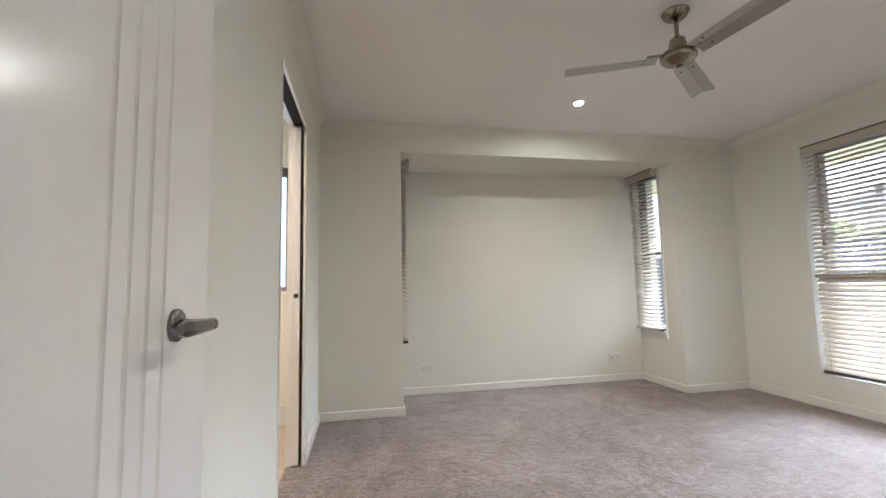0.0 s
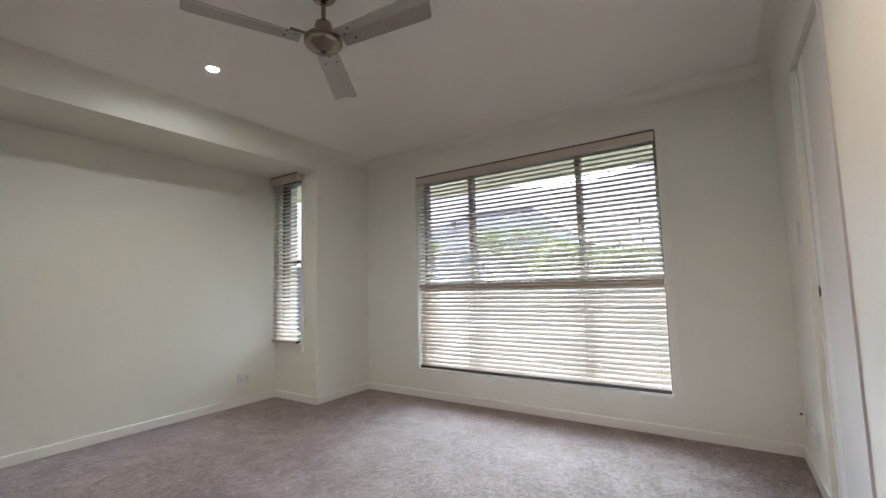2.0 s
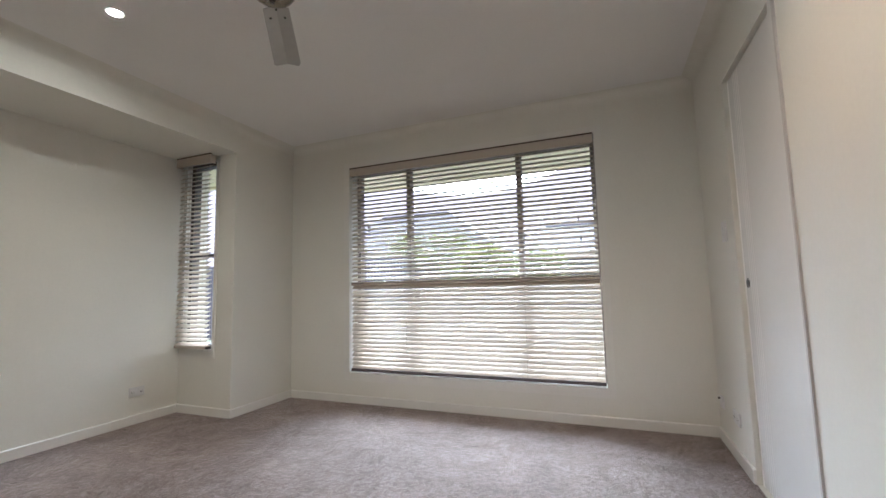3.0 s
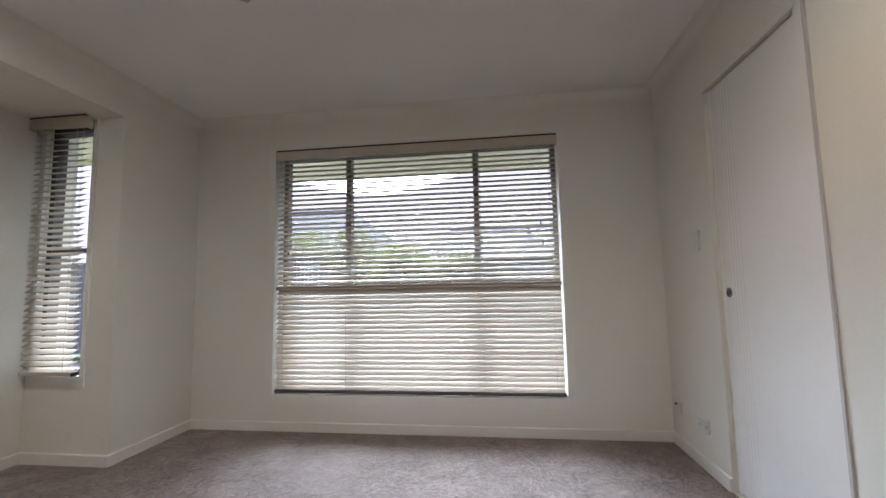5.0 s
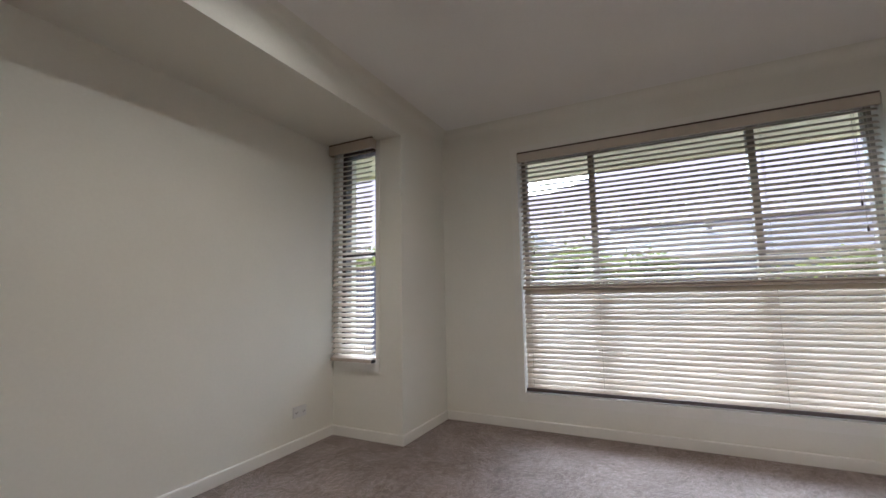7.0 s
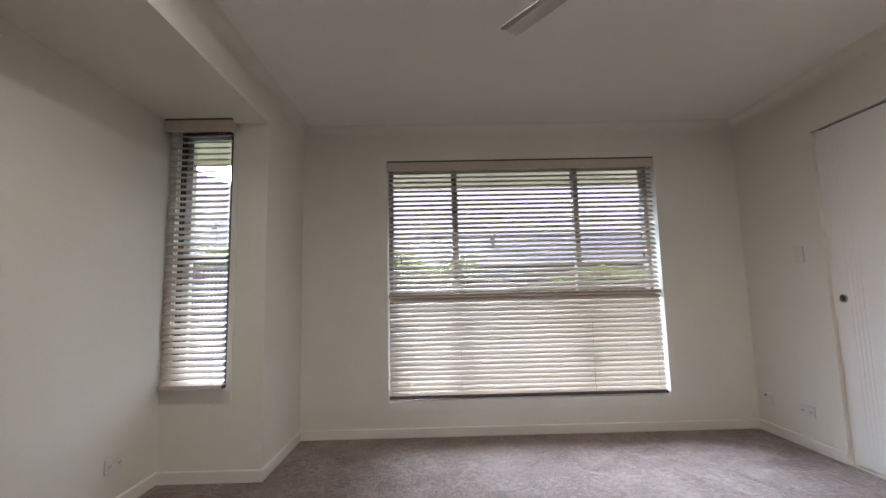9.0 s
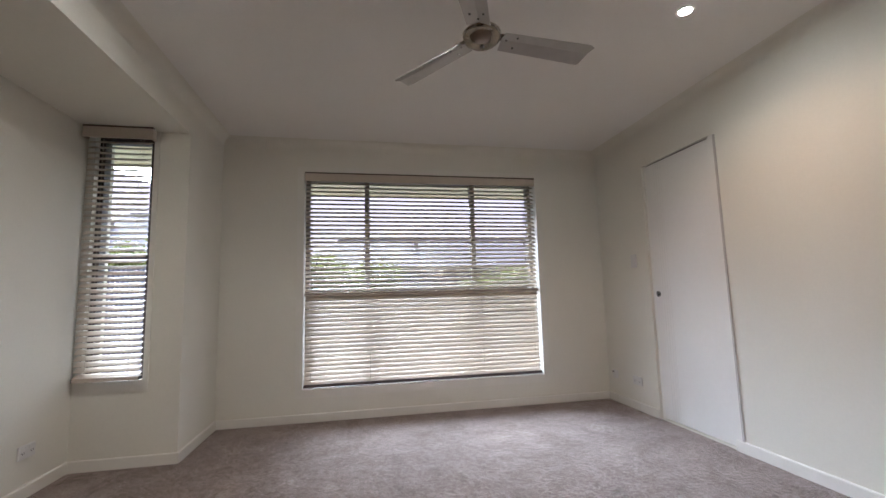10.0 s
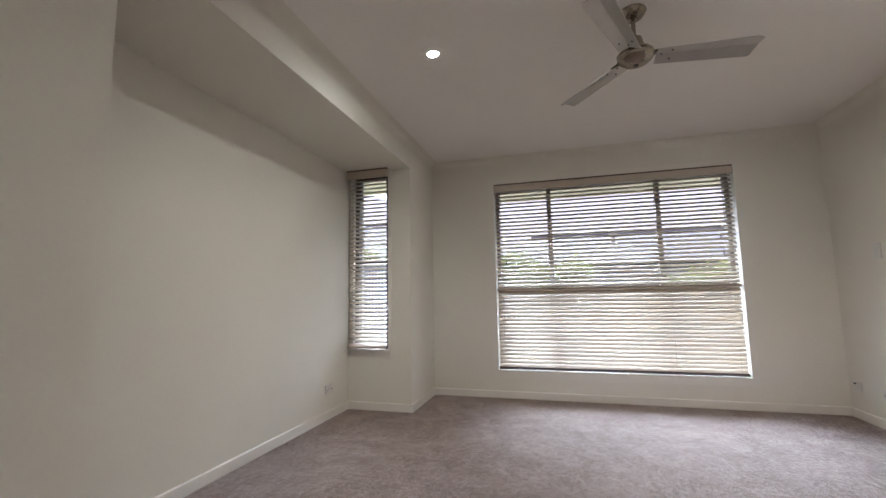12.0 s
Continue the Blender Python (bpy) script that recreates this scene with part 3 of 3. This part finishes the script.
# ---- downlights ----
def downlight_parts(dl, watts, color):
    x, y, z = dl.matrix_basis.translation
    part("ring", lathe([(0.029, 0.0), (0.042, 0.0), (0.043, -0.002), (0.04, -0.005), (0.03, -0.004), (0.029, 0.0)], 36), PLASTIC, dl, smooth=True)
    part("lens", lathe([(0, -0.003), (0.025, -0.003), (0.029, -0.002), (0.029, -0.0005), (0, -0.0005)], 32), LAMP, dl, "glowing warm white lens")
    lamp = new("downlight_lamp", bpy.data.lights.new("downlight_lamp", "SPOT"))
    lamp.data.energy, lamp.data.color = watts, color
    lamp.data.spot_size, lamp.data.spot_blend, lamp.data.shadow_soft_size = radians(150), 0.9, 0.045
    lamp.matrix_world = look((x, y, z - 0.012), (x, y, 0))


for x, y, watts, color in ((1.975, 2.865, 3.4, (1.0, 0.74, 0.5)), (1.92, 0.715, 3.3, (1.0, 0.56, 0.29))):
    dl = thing("downlight", "small round recessed warm downlight, switched on", "downlight", Matrix.Translation((x, y, HIGH)), group="ceiling downlights")
    downlight_parts(dl, watts, color)


# ---- switches and sockets ----
def wall_plate(name, label, category, m, wide, high, marks):
    """A plate in the xz plane, facing +y of its own frame. marks: kind, u, v, w, h."""
    p = thing(name, label, category, m)
    part("plate", boxes((-wide / 2, wide / 2, 0, 0.0115, -high / 2, high / 2), bevel=0.003), PLASTIC, p)
    for kind, u, v, w, hh in marks:
        if kind == "rocker":
            part("rocker", boxes((u - w / 2, u + w / 2, 0.0115, 0.0145, v - hh / 2, v + hh / 2), bevel=0.0015), PLASTIC, p)
        else:
            part("slot", boxes((u - w / 2, u + w / 2, 0.0112, 0.0119, v - hh / 2, v + hh / 2)), SEAL, p)
    return p


double = [("rocker", -0.012, 0.02, 0.012, 0.018), ("rocker", 0.012, 0.02, 0.012, 0.018)] + [("slot", s * 0.032 + q * 0.008, -0.008 + abs(q) * 0.006, 0.003, 0.009) for s in (-1, 1) for q in (-1, 0, 1)]
north = Matrix.Rotation(radians(180), 4, "Z")
for x, z in ((0.946, 0.248), (2.957, 0.246)):
    wall_plate("power_outlet", "white double power outlet low on the recess wall", "power outlet", Matrix.Translation((x, BACK, z)) @ north, 0.115, 0.072, double)
wall_plate("power_outlet", "white double power outlet beside the sliding door", "power outlet", Matrix.Translation((3.54, 0, 0.246)), 0.115, 0.072, double)
wall_plate("light_switch", "white light switch plate beside the sliding door", "light switch", Matrix.Translation((3.47, 0, 1.275)), 0.072, 0.115, [("rocker", 0, 0.018, 0.012, 0.018), ("rocker", 0, -0.018, 0.012, 0.018)])
tv = wall_plate("antenna_socket", "white antenna socket with a small dark plug", "socket", Matrix.Translation((3.86, 0, 0.25)), 0.072, 0.072, [])
part("plug", moved(lathe([(0, 0), (0.006, 0), (0.006, 0.009), (0.004, 0.012), (0, 0.012)], 14, "Y"), Matrix.Translation((0.02, 0.0115, 0.02))), BLACK, tv)

# ---- ensuite seen through the doorway ----
EW, EN = -1.9, 3.49
setting("floor_ensuite", solid([(EW, WEST - 0.1, 0.4, EN, -0.12, -0.008)]), TILE, "beige ceramic tile floor", "floor")
setting("wall_ensuite_north", solid([(EW - 0.1, WEST - 0.1, EN, EN + 0.21, -0.12, HIGH)], [(-1.15, -0.25, EN, EN + 0.21, 1.02, 2.02)]), PAINT, "warm white ensuite wall with a frosted window", "wall")
setting("threshold", boxes((WEST - 0.1, WEST, ENS0 + 0.004, ENS1 - 0.012, -0.02, -0.002)), TILE, "beige tile threshold of the ensuite", "floor")
setting("wall_ensuite_west", solid([(EW - 0.1, EW, 0.4, EN, -0.12, HIGH)]), PAINT, "plain warm white ensuite wall", "wall")
setting("wall_ensuite_south", solid([(EW - 0.1, WEST - 0.1, 0.3, 0.4, -0.12, HIGH)]), PAINT, "plain warm white ensuite wall", "wall")
setting("ceiling_ensuite", solid([(EW - 0.1, WEST - 0.1, 0.3, EN + 0.21, HIGH, HIGH + 0.1)]), CEILING, "flat off-white ensuite ceiling", "ceiling")
w = thing("window_4", "frosted ensuite window with a dark blind cassette", "window", kind="structure")
part("window_frame", solid([(-1.15, -0.25, EN + 0.1, EN + 0.15, 1.02, 2.02)], [(-1.115, -0.285, EN, EN + 1, 1.055, 1.985)]), ALU, w)
part("pane", boxes((-1.115, -0.285, EN + 0.122, EN + 0.128, 1.055, 1.985)), FROST, w).visible_shadow = False
part("blind_cassette", boxes((-1.14, -0.26, EN + 0.01, EN + 0.07, 1.95, 2.015), bevel=0.004), DARK_BROWN, w, "dark roller blind cassette")
part("sill", boxes((-1.18, -0.22, EN - 0.012, EN + 0.1, 0.99, 1.018), bevel=0.003), TRIM, w)
setting("baseboard_ensuite", boxes((EW, WEST - 0.1, EN - 0.01, EN, -0.008, 0.15), bevel=0.002), PLASTIC, "white tiled skirting of the ensuite", "baseboard")

window_light("ensuite_window_light", (-0.7, EN + 0.19, 1.52), (-0.7, 0, 1.2), 0.86, 0.96, 0.2)
dl = thing("downlight", "small round recessed warm downlight, switched on", "downlight", Matrix.Translation((-0.9, 2.2, HIGH)), group="ceiling downlights")
downlight_parts(dl, 9.0, (1.0, 0.63, 0.36))

# ---- unseen box behind the closed sliding door, added against light leaks ----
setting("floor_robe", solid([(2.3, 3.6, -0.9, -0.1, -0.12, -0.004)]), CARPET, "taupe carpet of the unseen box behind the sliding door", "carpet")
setting("wall_robe_south", solid([(2.2, 3.7, -1.0, -0.9, -0.12, HIGH)]), PAINT, "plain warm white wall of the unseen box behind the sliding door", "wall")
setting("wall_robe_west", solid([(2.2, 2.3, -0.9, -0.1, -0.12, HIGH)]), PAINT, "plain warm white wall of the unseen box behind the sliding door", "wall")
setting("wall_robe_east", solid([(3.6, 3.7, -0.9, -0.1, -0.12, HIGH)]), PAINT, "plain warm white wall of the unseen box behind the sliding door", "wall")
setting("ceiling_robe", solid([(2.2, 3.7, -1.0, -0.1, HIGH, HIGH + 0.1)]), CEILING, "flat off-white top of the unseen box behind the sliding door", "ceiling")

# ---- hall behind the entry door ----
setting("floor_hall", solid([(-0.6, 1.9, -1.6, -0.1, -0.12, -0.004)]), CARPET, "taupe hall carpet", "carpet")
setting("wall_hall_south", solid([(-0.7, 2.0, -1.7, -1.6, -0.12, HIGH)]), PAINT, "plain warm white hall wall", "wall")
setting("wall_hall_west", solid([(-0.7, -0.6, -1.6, -0.1, -0.12, HIGH)]), PAINT, "plain warm white hall wall", "wall")
setting("wall_hall_east", solid([(1.9, 2.0, -1.6, -0.1, -0.12, HIGH)]), PAINT, "plain warm white hall wall", "wall")
setting("ceiling_hall", solid([(-0.7, 2.0, -1.7, -0.1, HIGH, HIGH + 0.1)]), CEILING, "flat off-white hall ceiling", "ceiling")

# ---- outside, seen between the slats ----
LAWN = material("lawn", (0.06, 0.085, 0.03), 0.9, grain=0.3, grain_size=30, bump=0.5, stain=0.25, stain_size=0.6)
CONCRETE = material("concrete", (0.14, 0.135, 0.135), 0.85, grain=0.06, grain_size=40, bump=0.2, stain=0.08, stain_size=0.8)
ROOF = material("roof_tile", (0.19, 0.178, 0.2), 0.7, grain=0.15, grain_size=8, stain=0.15, stain_size=0.7)
RENDER = material("grey_render", (0.26, 0.25, 0.275), 0.85, grain=0.04, grain_size=20, stain=0.05, stain_size=0.5)
FENCE = material("fence_paling", (0.17, 0.15, 0.135), 0.8, grain=0.1, grain_size=12, stain=0.1, stain_size=1.0, per_object=0.12)
LEAF = material("leaf", (0.22, 0.25, 0.06), 0.55, stain=0.35, stain_size=1.5, through_light=0.5)
BARK = material("bark", (0.12, 0.09, 0.07), 0.9, grain=0.3, grain_size=25, bump=0.6)
SOFFIT = material("eave_lining", (0.76, 0.68, 0.5), 0.7, grain=0.02, stain=0.03, stain_size=1)
DARKGLASS = material("far_window_glass", (0.03, 0.035, 0.04), 0.08)
G = -0.3

bm = bmesh.new()
bmesh.ops.create_grid(bm, x_segments=40, y_segments=40, size=400)
for v in bm.verts:
    v.co.z = G
setting("ground", bm, LAWN, "mown lawn with dry patches", "lawn")
setting("driveway", boxes((4.3, 6.2, -9, 3.6, G - 0.1, G + 0.03)), CONCRETE, "weathered grey concrete path along the house", "path")
setting("drive_north", boxes((4.4, 12.0, 4.7, 9.5, G - 0.1, G + 0.025)), CONCRETE, "weathered grey concrete driveway", "driveway")
setting("road", boxes((12.0, 17.5, -60, 60, G - 0.1, G + 0.02)), material("asphalt", (0.055, 0.055, 0.057), 0.9, grain=0.2, grain_size=60, stain=0.1), "grey asphalt street", "road")
setting("kerb_near", boxes((11.75, 12.0, -60, 60, G - 0.1, G + 0.12), bevel=0.02), CONCRETE, "weathered grey concrete kerb", "kerb")
setting("kerb_far", boxes((17.5, 17.75, -60, 60, G - 0.1, G + 0.12), bevel=0.02), CONCRETE, "weathered grey concrete kerb", "kerb")
ev = thing("eave", "boxed eave with a gutter over the large window", "eave", kind="structure")
part("soffit", boxes((4.22, 5.2, -1.2, 3.48, 2.24, 2.26)), SOFFIT, ev)
part("fascia", boxes((5.2, 5.23, -1.2, 3.48, 2.22, 2.43)), SOFFIT, ev)
part("gutter", solid([(5.23, 5.33, -1.2, 3.48, 2.29, 2.41)], [(5.242, 5.318, -1.19, 3.47, 2.302, 3)]), ALU, ev)
er = thing("eave", "boxed eave over the narrow recess window", "eave", kind="structure")
part("soffit", boxes((3.5, 4.2, 3.7, 5.0, 2.24, 2.26)), SOFFIT, er)
part("fascia", boxes((4.2, 4.23, 3.7, 5.0, 2.21, 2.43)), SOFFIT, er)
setting("roof", boxes((-2.2, 4.22, -1.9, 4.5, 2.56, 2.66)), ROOF, "flat dark roof deck of the house", "roof")

# paling fence
fence = thing("fence", "weathered timber paling fence along the front garden", "fence", Matrix.Translation((9.0, -6.0, G)))
me = mesh_of("paling", boxes((-0.009, 0.009, -0.042, 0.042, 0.04, 1.5)), FENCE)
for i in range(92):
    o = new("paling", me)
    o.parent = fence
    o.matrix_basis = pose(0, i * 0.115, random.uniform(-0.01, 0.01), random.uniform(-0.4, 0.4), 0, 0)
for z in (0.3, 1.2):
    part("rail", boxes((0.01, 0.05, -0.1, 10.6, z, z + 0.07)), FENCE, fence)
for i in range(5):
    part("post", boxes((0.05, 0.14, i * 2.42 - 0.05, i * 2.42 + 0.05, -0.1, 1.45), bevel=0.005), FENCE, fence)


STEELFENCE = material("fence_steel", (0.25, 0.255, 0.31), 0.5, grain=0.03, grain_size=10, stain=0.05, stain_size=1.0)
bm = bmesh.new()
prev = None
for i in range(113):
    off = 0.018 if (i // 2) % 2 else -0.018
    col = [bm.verts.new((off + w, i * 0.021, z)) for w in (0.0, 0.002) for z in (0.06, 1.98)]
    if prev:
        for a, c in ((0, 1), (1, 3), (3, 2), (2, 0)):
            bm.faces.new([prev[a], prev[c], col[c], col[a]])
    prev = col
sheet = mesh_of("sheet", bm, STEELFENCE)
steel = thing("steel_fence", "pale blue-grey ribbed steel boundary fence", "fence", Matrix.Translation((9.0, 4.75, G)))
for k in range(4):
    o = new("sheet", sheet)
    o.parent = steel
    o.location = (0, k * 2.4 + 0.03, 0)
    part("post", boxes((-0.035, 0.035, k * 2.4 - 0.03, k * 2.4 + 0.03, -0.1, 2.02), bevel=0.004), STEELFENCE, steel)
    part("rail", boxes((-0.025, 0.03, k * 2.4 + 0.03, k * 2.4 + 2.37, 1.98, 2.03), bevel=0.004), STEELFENCE, steel)


def house(label, x, y, wide, deep, wall_h, roof_h, turn=0, hip=None):
    """A single-storey hip-roofed house, its front towards -x."""
    hs = thing("house", label, "house", pose(x, y, G, 0, 0, turn))
    holes = [(-wide / 2 + wide * f, w, z0, z1) for f, w, z0, z1 in ((0.16, 1.8, 0.9, 2.1), (0.42, 1.0, 0.05, 2.1), (0.62, 1.5, 0.9, 2.1), (0.85, 1.8, 0.9, 2.1))]
    part("wall", solid([(0, deep, -wide / 2, wide / 2, -0.1, wall_h)], [(-1, 0.12, a - w / 2, a + w / 2, z0, z1) for a, w, z0, z1 in holes]), RENDER, hs)
    for a, w, z0, z1 in holes:
        wn = part("window", boxes((0.09, 0.115, a - w / 2, a + w / 2, z0, z1)), DARKGLASS, hs, "dark window")
        part("frame", solid([(0.03, 0.088, a - w / 2, a + w / 2, z0, z1)], [(-1, 1, a - w / 2 + 0.05, a - 0.025, z0 + 0.05, z1 - 0.05), (-1, 1, a + 0.025, a + w / 2 - 0.05, z0 + 0.05, z1 - 0.05)]), ALU, wn)
    bm = bmesh.new()
    o, h = 0.5, wall_h
    c = [bm.verts.new(p) for p in ((-o, -wide / 2 - o, h), (deep + o, -wide / 2 - o, h), (deep + o, wide / 2 + o, h), (-o, wide / 2 + o, h))]
    f = hip or deep / 2 + o
    r = [bm.verts.new((deep / 2, -wide / 2 - o + f, h + roof_h)), bm.verts.new((deep / 2, wide / 2 + o - f, h + roof_h))]
    for q in ((c[0], c[1], r[0]), (c[1], c[2], r[1], r[0]), (c[2], c[3], r[1]), (c[3], c[0], r[0], r[1]), (c[3], c[2], c[1], c[0])):
        bm.faces.new(q)
    bmesh.ops.recalc_face_normals(bm, faces=bm.faces)
    rf = part("roof", bm, ROOF, hs)
    part("ridge", boxes((deep / 2 - 0.12, deep / 2 + 0.12, -wide / 2 - o + f, wide / 2 + o - f, h + roof_h - 0.05, h + roof_h + 0.06), bevel=0.03), ROOF, rf)
    part("gutter", boxes((-o - 0.1, -o + 0.02, -wide / 2 - o, wide / 2 + o, h - 0.08, h + 0.06), bevel=0.02), SOFFIT, rf)
    part("vent_pipe", moved(lathe([(0, 0), (0.12, 0), (0.12, 0.6), (0.2, 0.62), (0.2, 0.75), (0, 0.8)], 14), Matrix.Translation((deep * 0.3, wide * 0.2, h + roof_h * 0.55))), ALU, rf)
    return hs


house("grey rendered single-storey house with a long grey gabled roof", 21.0, -3.6, 15.0, 8.0, 2.7, 2.0, hip=0.6)
house("grey rendered single-storey house with a grey hip roof", 22.0, 12.6, 13.0, 8.0, 3.3, 3.0)
house("grey rendered single-storey house with a grey hip roof", 22.0, -21.5, 13.0, 8.0, 2.7, 2.0)


def tree(label, x, y, trunk_h, spread, crown_h, leaves, seed):
    rnd = random.Random(seed)
    t = thing("tree", label, "tree", Matrix.Translation((x, y, G)))
    bm = bmesh.new()

    def limb(p, q, r0, r1):
        ax = (q - p).normalized()
        u = ax.orthogonal().normalized()
        w = ax.cross(u)
        rings = [[bm.verts.new(c + r * (math.cos(a) * u + math.sin(a) * w)) for a in [k * math.pi / 4 for k in range(8)]] for c, r in ((p, r0), ((p + q) / 2 + u * r0 * 0.4, (r0 + r1) / 2), (q, r1))]
        for a, b in zip(rings, rings[1:]):
            for k in range(8):
                bm.faces.new([a[k], a[(k + 1) % 8], b[(k + 1) % 8], b[k]])

    top = Vector((0.1, 0.05, trunk_h))
    limb(Vector((0, 0, -0.1)), top, 0.04 + spread * 0.045, 0.02 + spread * 0.025)
    tips = []
    for k in range(9):
        a = k * 2.4 + rnd.random()
        q = top + Vector((math.cos(a) * spread * rnd.uniform(0.35, 0.8), math.sin(a) * spread * rnd.uniform(0.35, 0.8), crown_h * rnd.uniform(0.15, 0.75)))
        limb(top - Vector((0, 0, trunk_h * 0.2 * rnd.random())), q, 0.015 + spread * 0.015, 0.006)
        tips.append(q)
    part("trunk", bm, BARK, t, smooth=True)
    vs, fs = [], []
    clumps = [(p, rnd.uniform(0.25, 0.45) * spread) for p in tips for _ in range(3)]
    for i in range(leaves):
        c, r = clumps[rnd.randrange(len(clumps))]
        c = c + Vector((rnd.gauss(0, 1), rnd.gauss(0, 1), rnd.gauss(0, 0.7))) * r * 0.5
        n = Vector((rnd.gauss(0, 1), rnd.gauss(0, 1), rnd.gauss(0.6, 1))).normalized()
        u = n.orthogonal().normalized()
        w = n.cross(u)
        s = rnd.uniform(0.035, 0.075)
        k = len(vs)
        vs += [c + u * s, c + w * s * 0.5, c - u * s, c - w * s * 0.5]
        fs.append((k, k + 1, k + 2, k + 3))
    me = bpy.data.meshes.new("crown")
    me.from_pydata([tuple(v) for v in vs], [], fs)
    me.materials.append(LEAF)
    cr = new("crown", me)
    cr.parent = t
    return t


tree("leafy green garden shrub beside the fence", 10.1, 2.7, 0.9, 1.15, 1.35, 22000, 2)
tree("leafy green garden shrub beside the fence", 10.3, -1.5, 0.8, 1.2, 1.2, 18000, 3)
tree("leafy garden tree behind the steel fence", 10.8, 8.7, 1.3, 1.3, 1.5, 12000, 6)
tree("leafy street tree on the verge", 19.0, 8.2, 1.8, 2.2, 2.4, 6000, 4)
tree("leafy street tree on the verge", 19.2, -12.0, 1.8, 2.2, 2.4, 6000, 5)
